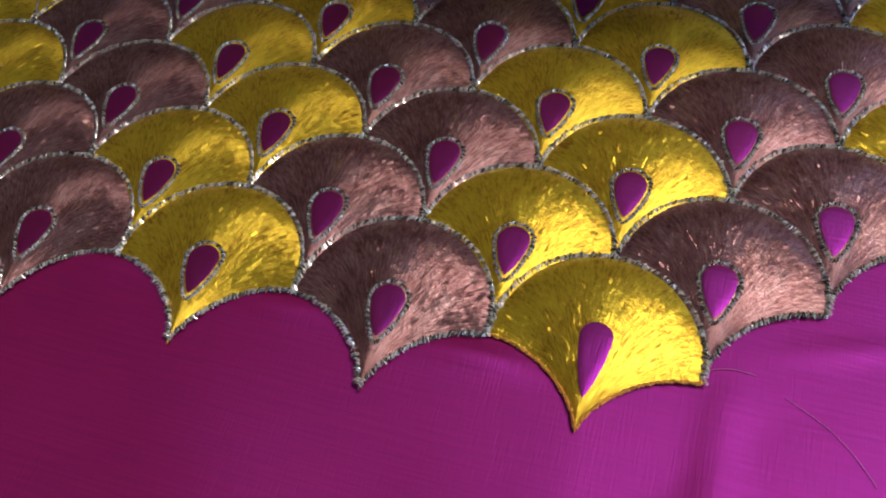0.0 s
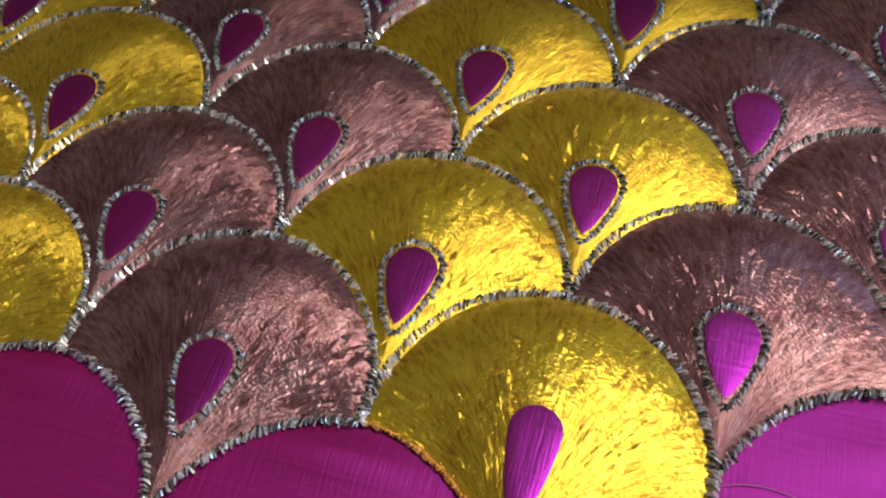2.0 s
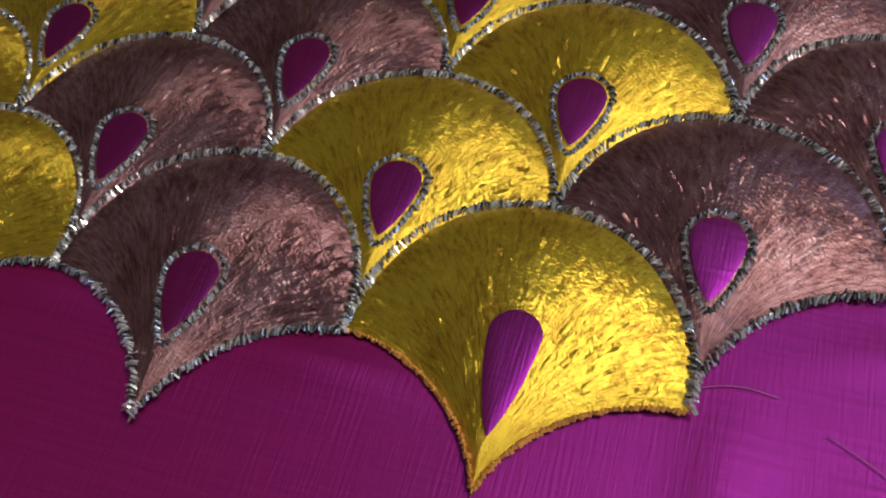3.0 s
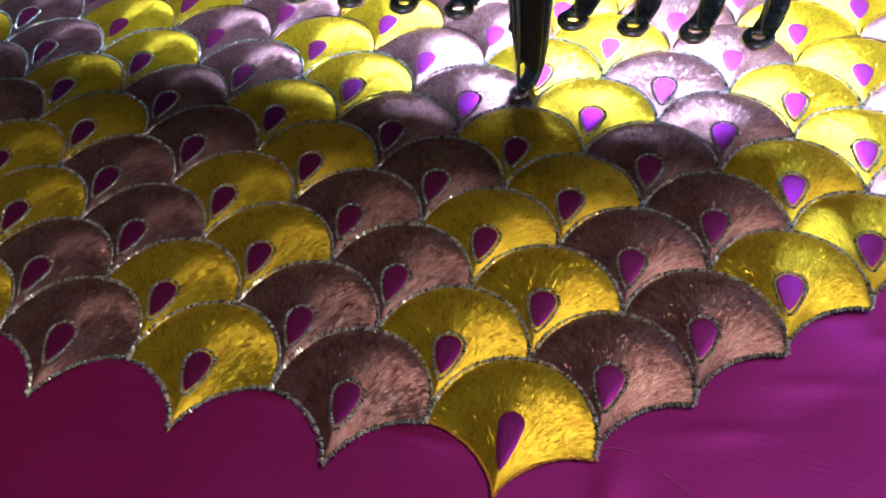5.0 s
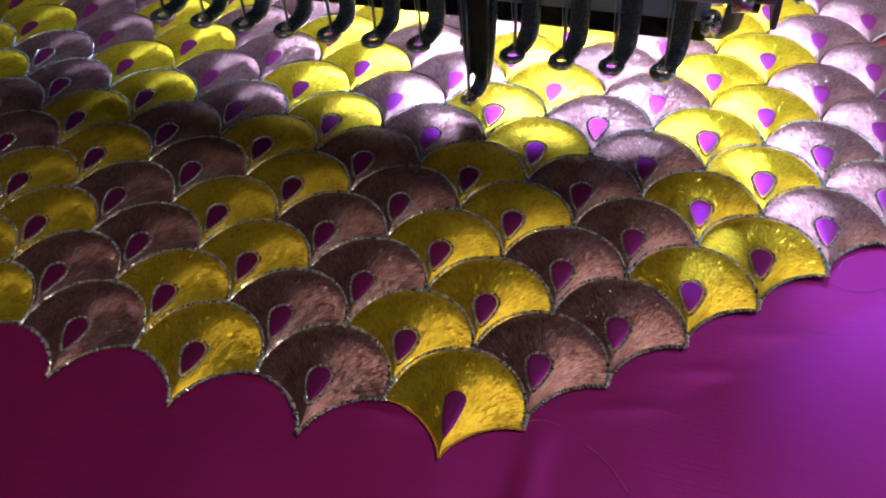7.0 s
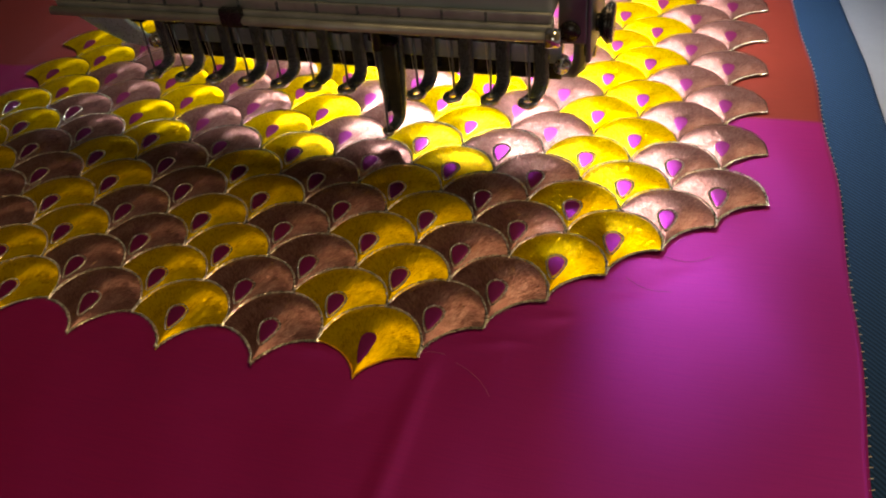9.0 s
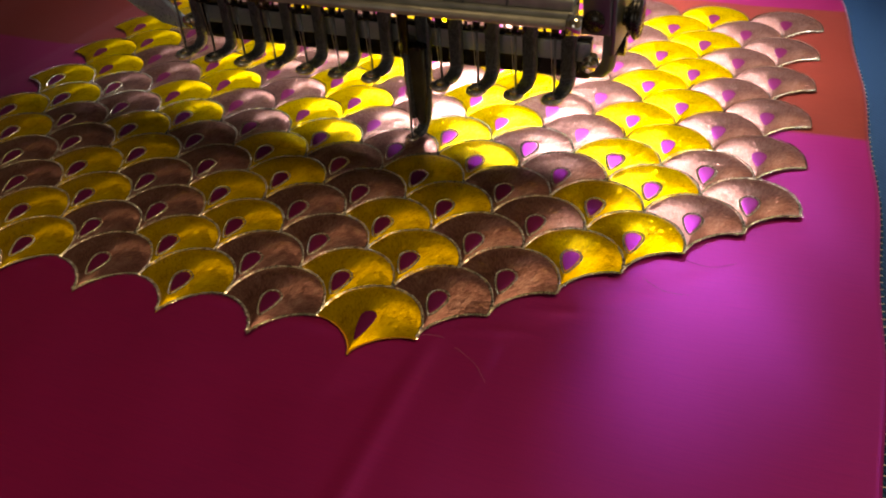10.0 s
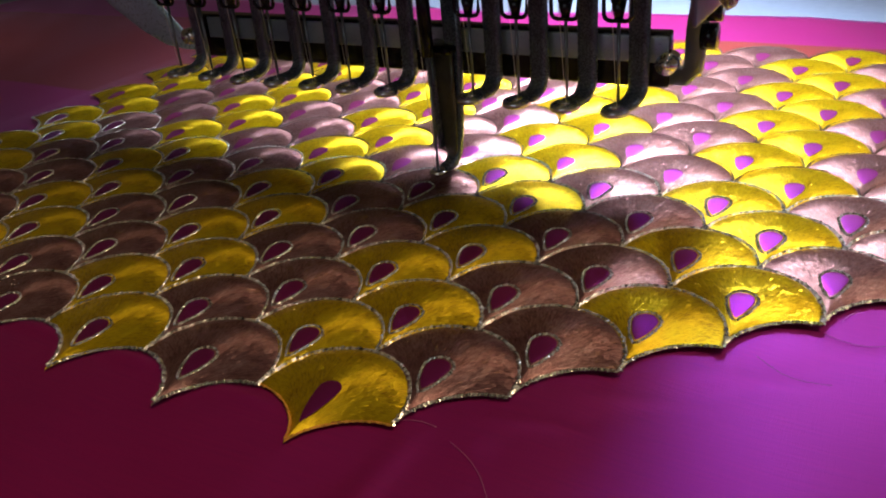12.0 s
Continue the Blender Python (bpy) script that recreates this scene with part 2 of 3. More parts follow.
TEAL_PAINT = worn("grey_green_paint", (0.36, 0.46, 0.46), 0.38, 0, 40, 0.12, 0.06)
WHITE_PAINT = worn("white_paint", (0.78, 0.78, 0.76), 0.5, 0, 30, 0.05, 0.05)
BLUE_PLASTIC = worn("pale_blue_sheet", (0.38, 0.50, 0.60), 0.28, 0.35, 60, 0.2, 0.06)
BLACK_PLASTIC = worn("black_plastic", (0.012, 0.012, 0.013), 0.25, 0, 80, 0.2, 0.05)
FILAMENT = worn("pale_thread", (0.62, 0.58, 0.52), 0.5, 0, 300, 0.2, 0.1)
WISP = worn("faded_thread", (0.46, 0.16, 0.36), 0.5, 0, 300, 0.2, 0.1)
DENIM = denim("blue_denim")
LAMINATE = worn("pale_blue_laminate", (0.24, 0.31, 0.44), 0.4, 0, 12, 0.06, 0.03)
CONCRETE = worn("grey_concrete", (0.30, 0.29, 0.27), 0.8, 0, 6, 0.2, 0.3, 0.002)
PLASTER = worn("cream_plaster", (0.36, 0.33, 0.28), 0.8, 0, 5, 0.1, 0.2, 0.002)
CEILING_PAINT = worn("ceiling_paint", (0.50, 0.49, 0.46), 0.8, 0, 5, 0.05, 0.1, 0.002)


# ---------------------------------------------------------------- mesh tools
def finish(name, bm, mat, parent=None, label="", smooth=True):
    me = bpy.data.meshes.new(name)
    bmesh.ops.recalc_face_normals(bm, faces=bm.faces)
    bm.to_mesh(me)
    bm.free()
    me.materials.append(mat)
    for p in me.polygons:
        p.use_smooth = smooth
    ob = new(name, me)
    if parent:
        ob.parent = parent
    if label:
        tagged(ob, label)
    return ob


def part(name, bm, mat, parent, label="", smooth=True):
    return finish(name, bm, mat, parent, label, smooth)


def box(bm, lo, hi, bevel=0.0, turn=None):
    lo, hi = Vector(lo), Vector(hi)
    m = Matrix.Translation((lo + hi) / 2) @ Matrix.Diagonal((*(hi - lo), 1))
    if turn is not None:
        m = Matrix.Translation((lo + hi) / 2) @ turn @ Matrix.Diagonal((*(hi - lo), 1))
    r = bmesh.ops.create_cube(bm, size=1, matrix=m)
    if bevel:
        es = list({e for v in r["verts"] for e in v.link_edges})
        bmesh.ops.bevel(bm, geom=es, offset=bevel, segments=2, affect="EDGES", profile=0.6)


def rod(bm, a, b, r1, r2=None, seg=12):
    a, b = Vector(a), Vector(b)
    d = b - a
    m = Matrix.Translation((a + b) / 2) @ d.to_track_quat("Z", "Y").to_matrix().to_4x4()
    bmesh.ops.create_cone(bm, cap_ends=True, segments=seg, radius1=r1, radius2=r1 if r2 is None else r2, depth=d.length, matrix=m)


def sweep(bm, path, section, up=Vector((1, 0, 0))):
    """A closed section (pairs of side and depth) carried along a path."""
    rings = []
    path = [Vector(p) for p in path]
    for i, p in enumerate(path):
        d = (path[min(i + 1, len(path) - 1)] - path[max(i - 1, 0)]).normalized()
        depth = d.cross(up).normalized()
        k = section[i] if isinstance(section[0], list) else section
        rings.append([bm.verts.new(p + up * s + depth * q) for s, q in k])
    n = len(rings[0])
    for a, b in zip(rings, rings[1:]):
        for i in range(n):
            bm.faces.new((a[i], a[(i + 1) % n], b[(i + 1) % n], b[i]))
    bm.faces.new(rings[0][::-1])
    bm.faces.new(rings[-1])


def round_section(w, t, n=12):
    return [(w * math.copysign(abs(math.cos(a)) ** 0.5, math.cos(a)), t * math.copysign(abs(math.sin(a)) ** 0.5, math.sin(a)))
            for a in [2 * math.pi * i / n for i in range(n)]]


def tube(bm, path, r, n=8):
    path = [Vector(p) for p in path]
    rings = []
    for i, p in enumerate(path):
        d = (path[min(i + 1, len(path) - 1)] - path[max(i - 1, 0)]).normalized()
        q = d.to_track_quat("Z", "Y")
        rings.append([bm.verts.new(p + q @ Vector((r * math.cos(2 * math.pi * k / n), r * math.sin(2 * math.pi * k / n), 0))) for k in range(n)])
    for a, b in zip(rings, rings[1:]):
        for i in range(n):
            bm.faces.new((a[i], a[(i + 1) % n], b[(i + 1) % n], b[i]))
    bm.faces.new(rings[0][::-1])
    bm.faces.new(rings[-1])


# ---------------------------------------------------------------- room
def room():
    x0, x1, y0, y1, z0, z1 = -2.4, 2.6, -2.2, 2.8, -0.86, 2.4
    bm = bmesh.new()
    box(bm, (x0 - 0.2, y0 - 0.2, z0 - 0.1), (x1 + 0.2, y1 + 0.2, z0))
    tagged(finish("floor", bm, CONCRETE, smooth=False), "plain grey concrete workshop floor", "floor", kind="structure")
    bm = bmesh.new()
    box(bm, (x0 - 0.2, y0 - 0.2, z1), (x1 + 0.2, y1 + 0.2, z1 + 0.1))
    tagged(finish("ceiling", bm, CEILING_PAINT, smooth=False), "plain off-white painted ceiling", "ceiling", kind="structure")
    for name, lo, hi in (("wall_north", (x0, y1, z0), (x1, y1 + 0.2, z1)), ("wall_south", (x0, y0 - 0.2, z0), (x1, y0, z1)),
                         ("wall_west", (x0 - 0.2, y0 - 0.2, z0), (x0, y1 + 0.2, z1)), ("wall_east", (x1, y0 - 0.2, z0), (x1 + 0.2, y1 + 0.2, z1))):
        bm = bmesh.new()
        box(bm, lo, hi)
        tagged(finish(name, bm, PLASTER, smooth=False), "plain cream plastered wall", "wall", kind="structure")


def window_1():
    # invented window that gives the front fill light a body
    base = tagged(new("window_1"), "added white-framed window for the front fill light", "window", kind="structure")
    base.location = FRONT_FILL
    bm = bmesh.new()
    for lo, hi in (((-0.72, -0.03, -0.52), (-0.65, 0.04, 0.52)), ((0.65, -0.03, -0.52), (0.72, 0.04, 0.52)),
                   ((-0.65, -0.03, 0.45), (0.65, 0.04, 0.52)), ((-0.65, -0.03, -0.52), (0.65, 0.04, -0.45))):
        box(bm, lo, hi, 0.004)
    part("fill_frame", bm, WHITE_PAINT, base)
    bm = bmesh.new()
    box(bm, (-0.65, 0.002, -0.45), (0.65, 0.010, 0.45))
    part("pane", bm, WHITE_PAINT, base, "white pane of the added window")


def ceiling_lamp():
    # unseen housing made up for the overhead fill light
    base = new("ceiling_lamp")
    base.location = OVERHEAD_FILL
    tagged(base, "added broad warm fill lamp in a white housing on the ceiling", "lamp")
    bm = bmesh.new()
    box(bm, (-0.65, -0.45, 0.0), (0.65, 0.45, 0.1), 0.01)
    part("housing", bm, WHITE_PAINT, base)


def work_table():
    base = tagged(new("work_table"), "pale blue laminate machine table under the cloth", "table")
    base.location = (0, 0, -0.86)
    bm = bmesh.new()
    box(bm, (-0.9, -0.7, 0.82), (0.9, 0.95, 0.85), 0.004)
    part("tabletop", bm, LAMINATE, base)
    for x in (-0.82, 0.82):
        for y in (-0.62, 0.87):
            bm = bmesh.new()
            box(bm, (x - 0.03, y - 0.03, 0.0), (x + 0.03, y + 0.03, 0.82), 0.004)
            part("leg", bm, GREY_STEEL, base)


# ---------------------------------------------------------------- cloth and embroidery
R, H = 0.0200, 0.01910          # half a scale's width, the step from row to row
DOME = 0.0031
CORNER, TIP, APEX = -0.0042, -0.0217, 0.0184   # side corner, point and top of a scale


CREASE = 0.0240                 # a pressed fold in the silk


def edge_x(y):
    return 0.171 - 0.2 * max(0.0, y - 0.02) ** 2 + 0.0007 * math.sin(y * 61)


def cloth_height(x, y):
    """Soft puckers outside the embroidery."""
    inside = max(0.0, min(1.0, min((0.15 - x) / 0.04, (x + 0.30) / 0.04, (y + 0.045) / 0.03, (0.35 - y) / 0.03, (y + 0.02 - max(0, x * 0.95) + 0.02) / 0.03)))
    crease = 0.0007 * math.exp(-((x - CREASE) / 0.0035) ** 2) * max(0.0, min(1.0, (0.004 - y) / 0.01))
    w = crease + noise.noise((x * 13, y * 3.5, 0.3)) * 0.0026 + noise.noise((x * 26 + y * 18, y * 6 - x * 7, 4.1)) * 0.0009
    pucker = 0.0
    if -0.03 < y < 0.02:
        for k in range(5):
            d = ((x + (2 * k + 1) * R + 0.003) / 0.011) ** 2 + ((y + 0.0085 - 0.0009 * k) / 0.0024) ** 2
            pucker += 0.0010 * math.exp(-d)
    for px, py in ((0.047, 0.010), (0.068, 0.029), (0.088, 0.048), (0.108, 0.067)):
        along, off = (x - px) * 0.96 + (y - py) * 0.28, (y - py) * 0.96 - (x - px) * 0.28
        pucker += 0.0003 * math.exp(-(along / 0.013) ** 2 - (off / 0.0020) ** 2)
    return -0.0002 + (w - 0.0012) * (1 - inside) + pucker


def cloth():
    ys = [-0.55 + 0.012 * i for i in range(40)] + [-0.07 + 0.0016 * i for i in range(125)] + [0.13 + 0.0044 * i for i in range(61)]
    nx, ny = 360, len(ys) - 1
    me = bpy.data.meshes.new("cloth")
    verts, faces = [], []
    for i in range(ny + 1):
        y = ys[i]
        for k in range(nx + 1):
            x = -0.62 + (edge_x(y) + 0.62) * k / nx
            verts.append((x, y, cloth_height(x, y)))
    for i in range(ny):
        for k in range(nx):
            a = i * (nx + 1) + k
            faces.append((a, a + 1, a + nx + 2, a + nx + 1))
    # the hem turns down at the border
    me.from_pydata(verts, [], faces)
    bm = bmesh.new()
    bm.from_mesh(me)
    rim = [e for e in bm.edges if e.is_boundary]
    r = bmesh.ops.extrude_edge_only(bm, edges=rim)
    for v in r["geom"]:
        if isinstance(v, bmesh.types.BMVert):
            v.co.z -= 0.0012
    bm.to_mesh(me)
    bm.free()
    me.materials.append(SILK)
    for p in me.polygons:
        p.use_smooth = True
    ob = new("cloth", me)
    return tagged(ob, "magenta silk cloth with rust band and fish-scale embroidery", "cloth")


def arc_low(v, tip=TIP):
    """Lower flank of a scale from its point (v=0) to its side corner (v=1)."""
    f = v * math.pi / 2
    return R * (1 - math.cos(f)) ** 0.82, tip + (CORNER - tip) * math.sin(f)


def shoulder(a):
    return (APEX - CORNER) * max(0.0, math.sin(a)) ** 0.85


def fan_point(s, v, tip=TIP):
    ex, ey = arc_low(v, tip)
    a = math.pi * (1 - s)
    x = math.cos(a) * ex
    y = ey + shoulder(a) * v
    z = 0.0002 + DOME * (4 * s * (1 - s)) ** 0.8 * max(0, 4 * v * (1 - v)) ** 0.7 * (0.5 + 0.5 * v)
    return Vector((x, y, z + 0.0008 * (y - tip) / (APEX - tip)))


def fan_mesh(name, mat, tip=TIP, ns=22, nv=12):
    me = bpy.data.meshes.new(name)
    verts, faces, uvs = [], [], []
    for i in range(nv + 1):
        v = 0.02 + 0.98 * i / nv
        for k in range(ns + 1):
            s = 0.5 - 0.5 * math.cos(math.pi * k / ns) * 0.9999
            verts.append(fan_point(s, v, tip))
            uvs.append((k / ns, v))
    for i in range(nv):
        for k in range(ns):
            a = i * (ns + 1) + k
            faces.append((a, a + 1, a + ns + 2, a + ns + 1))
    me.from_pydata(verts, [], faces)
    layer = me.uv_layers.new(name="fan")
    for loop in me.loops:
        layer.data[loop.index].uv = uvs[loop.vertex_index]
    me.materials.append(mat)
    for p in me.polygons:
        p.use_smooth = True
    return me


def ridge(y):
    """Height of the fan's middle line at y."""
    lo, hi = 0.0, 1.0
    for _ in range(30):
        v = (lo + hi) / 2
        if fan_point(0.5, v).y < y:
            lo = v
        else:
            hi = v
    return fan_point(0.5, lo).z


def drop_outline(w, top, tip, n=26):
    """A drop with its point towards the scale's point."""
    out = []
    for i in range(n):
        a = 2 * math.pi * i / n
        y = math.cos(a)
        wide = math.sin(a) * (1 + y) ** 0.32 if y < 0 else math.sin(a)
        c = top - w
        out.append(Vector((w * wide, c + y * w if y > 0 else c + y * (c - tip), 0)))
    return out


def drop_mesh(name, w, top, tip):
    bm = bmesh.new()
    rings = []
    mid = (top + tip) / 2 + 0.001
    for f, dz in ((1.0, 0.00005), (0.85, 0.00014), (0.45, 0.00016)):
        ring = []
        for p in drop_outline(w, top, tip):
            x, y = p.x * f, mid + (p.y - mid) * f
            ring.append(bm.verts.new((x, y, ridge(y) + dz)))
        rings.append(ring)
    n = len(rings[0])
    for a, b in zip(rings, rings[1:]):
        for i in range(n):
            bm.faces.new((a[i], a[(i + 1) % n], b[(i + 1) % n], b[i]))
    bm.faces.new(rings[-1])
    bmesh.ops.recalc_face_normals(bm, faces=bm.faces)
    me = bpy.data.meshes.new(name)
    bm.to_mesh(me)
    bm.free()
    me.materials.append(DROP_THREAD)
    for p in me.polygons:
        p.use_smooth = True
    return me


def stitches(name, path, mat, rng, width, step, lift):
    """A raised line of short slanted metallic stitches along a path."""
    verts, faces = [], []
    marks = []
    for a, b in zip(path, path[1:]):
        seg = (b - a).length
        n = max(1, round(seg / step))
        for i in range(n):
            marks.append((a.lerp(b, i / n), (b - a).normalized()))
    for p, d in marks:
        side = Vector((-d.y, d.x, 0))
        lean = rng.uniform(-0.2, 1.1)
        along = (side + d * lean).normalized()
        half = width * rng.uniform(0.28, 0.72)
        c = p + side * rng.gauss(0, width * 0.07) + Vector((0, 0, lift + rng.uniform(0, 0.00018)))
        across = Vector((-along.y, along.x, 0)) * step * rng.uniform(0.42, 0.62)
        tilt = Vector((0, 0, rng.gauss(0, 0.00022)))
        k = len(verts)
        hump = Vector((0, 0, 0.00030))
        verts += [c - along * half - hump - across, c - along * half - hump + across,
                  c - across - tilt, c + across + tilt, c + hump * 0.8,
                  c + along * half - hump - across, c + along * half - hump + across]
        faces += [(k, k + 2, k + 4), (k, k + 4, k + 1), (k + 1, k + 4, k + 3), (k + 2, k + 5, k + 4), (k + 4, k + 5, k + 6), (k + 4, k + 6, k + 3)]
    me = bpy.data.meshes.new(name)
    me.from_pydata(verts, [], faces)
    me.materials.append(mat)
    return me


def top_arc(n=30):
    out = []
    for i in range(n + 1):
        a = math.pi * (1 - i / n)
        y = CORNER + shoulder(a)
        out.append(Vector((R * math.cos(a), y, 0.0004 + 0.0008 * (y - TIP) / (APEX - TIP))))
    return out


def low_arc(sign, tip=TIP, n=16):
    return [Vector((sign * arc_low(i / n, tip)[0], arc_low(i / n, tip)[1], 0.0006)) for i in range(1, n + 1)]


def scale_places():
    out = []
    for j in range(0, 17):
        left = -8 - j if j <= 5 else (-13 if j % 2 else -12)
        right = j if j <= 6 else (5 if j % 2 else 6)
        out += [(u, j) for u in range(left, right + 1) if (u - j) % 2 == 0]
    return out


def embroidery(base):
    rng = random.Random(5)
    fans = {True: fan_mesh("scale_yellow", YELLOW), False: fan_mesh("scale_brown", BROWN)}
    front_fan = fan_mesh("scale_front", YELLOW, -0.0196)
    drop = drop_mesh("drop", 0.0033, 0.0010, -0.0102)
    big_drop = drop_mesh("drop_big", 0.0031, 0.0022, -0.0128)
    loop = drop_outline(0.0040, 0.0018, -0.0116, 30)
    loop = [Vector((p.x, p.y, ridge(p.y) - 0.0001)) for p in loop]
    loops = [stitches("drop_border", loop + loop[:1], SILVER, rng, 0.00090, 0.00025, 0.0002) for _ in range(3)]
    tops = [stitches("silver_edge", top_arc(), SILVER, rng, 0.00135, 0.00026, 0.0004) for _ in range(4)]
    lows = {s: stitches("silver_flank", low_arc(s), SILVER, rng, 0.00125, 0.00026, 0.0004) for s in (-1, 1)}
    gold = {s: stitches("orange_flank", low_arc(s, -0.0196), GOLD, rng, 0.0006, 0.0005, 0.0002) for s in (-1, 1)}
    thin = stitches("dark_edge", top_arc(), BROWN_EDGE, rng, 0.0007, 0.0005, 0.0003)
    places = scale_places()
    have = set(places)
    for u, j in places:
        yellow = u % 4 in (0, 3)
        front = (u, j) == (0, 0)
        ob = new("scale", front_fan if front else fans[yellow])
        ob.parent = base
        ob.location = (u * R, j * H, 0.0)
        ob.rotation_euler = (0, 0, rng.gauss(0, 0.012))
        tagged(ob, "golden yellow satin-stitched scale" if yellow else "coppery brown satin-stitched scale")

        def sub(name, me, label="", kind=""):
            o = new(name, me)
            o.parent = ob
            tagged(o, label, kind=kind)
            return o

        sub("drop", big_drop if front else drop, "magenta drop-shaped stitched eye")
        done = j <= 6 or (j == 7 and u >= -1) or (u <= -11 and j < 8)
        if done and not front:
            sub("drop_border", loops[rng.randrange(3)], "silver thread border", "stuff")
        if done:
            sub("edge", tops[rng.randrange(4)], "sparkling silver thread edge", "stuff")
        else:
            sub("edge", thin, "thin dark stitched edge", "stuff")
        for s in (-1, 1):
            if (u + s, j - 1) not in have:
                if front:
                    sub("flank", gold[s], "thin orange thread edge", "stuff")
                elif done or s > 0:
                    sub("flank", lows[s], "sparkling silver thread edge", "stuff")


BROWN_EDGE = worn("dark_edge_thread", (0.06, 0.035, 0.028), 0.5, 0, 400, 0.3, 0.3)


def loose_threads(base):
    """Cut ends of metallic thread that lie on the silk."""
    for a, b, bow, mat, label in (((0.0200, -0.0012), (0.0290, 0.0000), 0.0008, WISP, "short pale thread end lying on the silk"),
                                  ((0.0340, -0.0030), (0.0494, -0.0154), 0.0016, WISP, "short pale thread end lying on the silk"),
                                  ((0.0877, 0.0561), (0.1054, 0.0526), -0.0022, BROWN_EDGE, "fine dark thread end curling on the silk"),
                                  ((0.1008, 0.0715), (0.1195, 0.0754), -0.0030, BROWN_EDGE, "fine dark thread end curling on the silk"),
                                  ((0.1041, 0.0781), (0.1084, 0.0841), 0.0008, WISP, "short pale thread end lying on the silk")):
        bm = bmesh.new()
        a, b = Vector((*a, 0)), Vector((*b, 0))
        side = Vector((-(b - a).y, (b - a).x, 0)).normalized()
        pts = []
        for i in range(11):
            p = a.lerp(b, i / 10) + side * bow * math.sin(math.pi * i / 10)
            pts.append((p.x, p.y, cloth_height(p.x, p.y) + 0.0004))
        tube(bm, pts, 0.00006, 5)
        finish("loose_thread", bm, mat, base, label)


def frame_strip():
    """The blue cloth-covered border strip of the embroidery frame, beside the silk."""
    base = tagged(new("frame_strip"), "dark blue denim-covered strip of the embroidery frame", "frame")
    bm = bmesh.new()
    pts = [(edge_x(y) + 0.013, y, -0.0050) for y in [-0.5 + i * 0.05 for i in range(19)]]
    sweep(bm, pts, round_section(0.017, 0.0025, 16))
    part("strip", bm, DENIM, base)
    bm = bmesh.new()
    for i in range(150):
        y = -0.25 + i * 0.0042
        rod(bm, (edge_x(y) - 0.0006, y, -0.0006), (edge_x(y) + 0.0012, y + 0.0012, -0.0014), 0.0002, seg=5)
    tagged(part("seam", bm, FILAMENT, base), "pale overcast seam stitches", kind="stuff")
    return base


# ---------------------------------------------------------------- machine head
FOOT_X, FOOT_Y, FOOT_Z, PITCH = -0.1560, 0.1236, 0.0322, 0.01726
FOOT_TURN = -19.0                # the toes point aslant


def eye_pad(r, hole, n=26, long=1.0):
    """A flat rounded pad with a hole for the needle."""
    bm = bmesh.new()
    section = [(hole, 0.0006), (hole + 0.0004, 0.0001), (r - 0.0006, 0.0), (r, 0.0009), (r - 0.0003, 0.0020), (r - 0.0012, 0.0026), (hole + 0.0006, 0.0023), (hole, 0.0016)]
    rings = [[bm.verts.new((math.cos(a) * q, math.sin(a) * q * (long if q > hole + 0.001 else 1.0), z)) for q, z in section] for a in [2 * math.pi * i / n for i in range(n)]]
    m = len(section)
    for i in range(n):
        for k in range(m):
            bm.faces.new((rings[i][k], rings[(i + 1) % n][k], rings[(i + 1) % n][(k + 1) % m], rings[i][(k + 1) % m]))
    return bm


def foot_mesh_set(base):
    """A presser foot: flat shank, a curl towards the front and an eye for the needle."""
    bm = bmesh.new()
    bend = [(0.0, 0.0046 + 0.0058 * math.cos(a), 0.0074 - 0.0058 * math.sin(a)) for a in [math.pi / 2 * i / 8 for i in range(9)]]
    path = [(0.0, 0.0106, 0.062), (0.0, 0.0106, 0.040), (0.0, 0.0105, 0.018)] + bend + [(0.0, 0.0012, 0.0015)]
    widths = [0.0039, 0.0039, 0.0036] + [0.0035 - 0.00003 * i for i in range(9)] + [0.0033]
    sweep(bm, path, [round_section(w, 0.0015, 14) for w in widths])
    part("shank", bm, FOOT_STEEL, base)
    bm = eye_pad(0.0047, 0.0018, long=1.1)
    bmesh.ops.translate(bm, verts=bm.verts, vec=(0.0, -0.0016, 0.0))
    part("eye", bm, EYE_STEEL, base, "worn bright eye")


def presser_foot():
    base = tagged(new("presser_foot"), "raised blackened steel presser foot with needle eye", "presser foot", "presser feet of the head")
    foot_mesh_set(base)
    return base


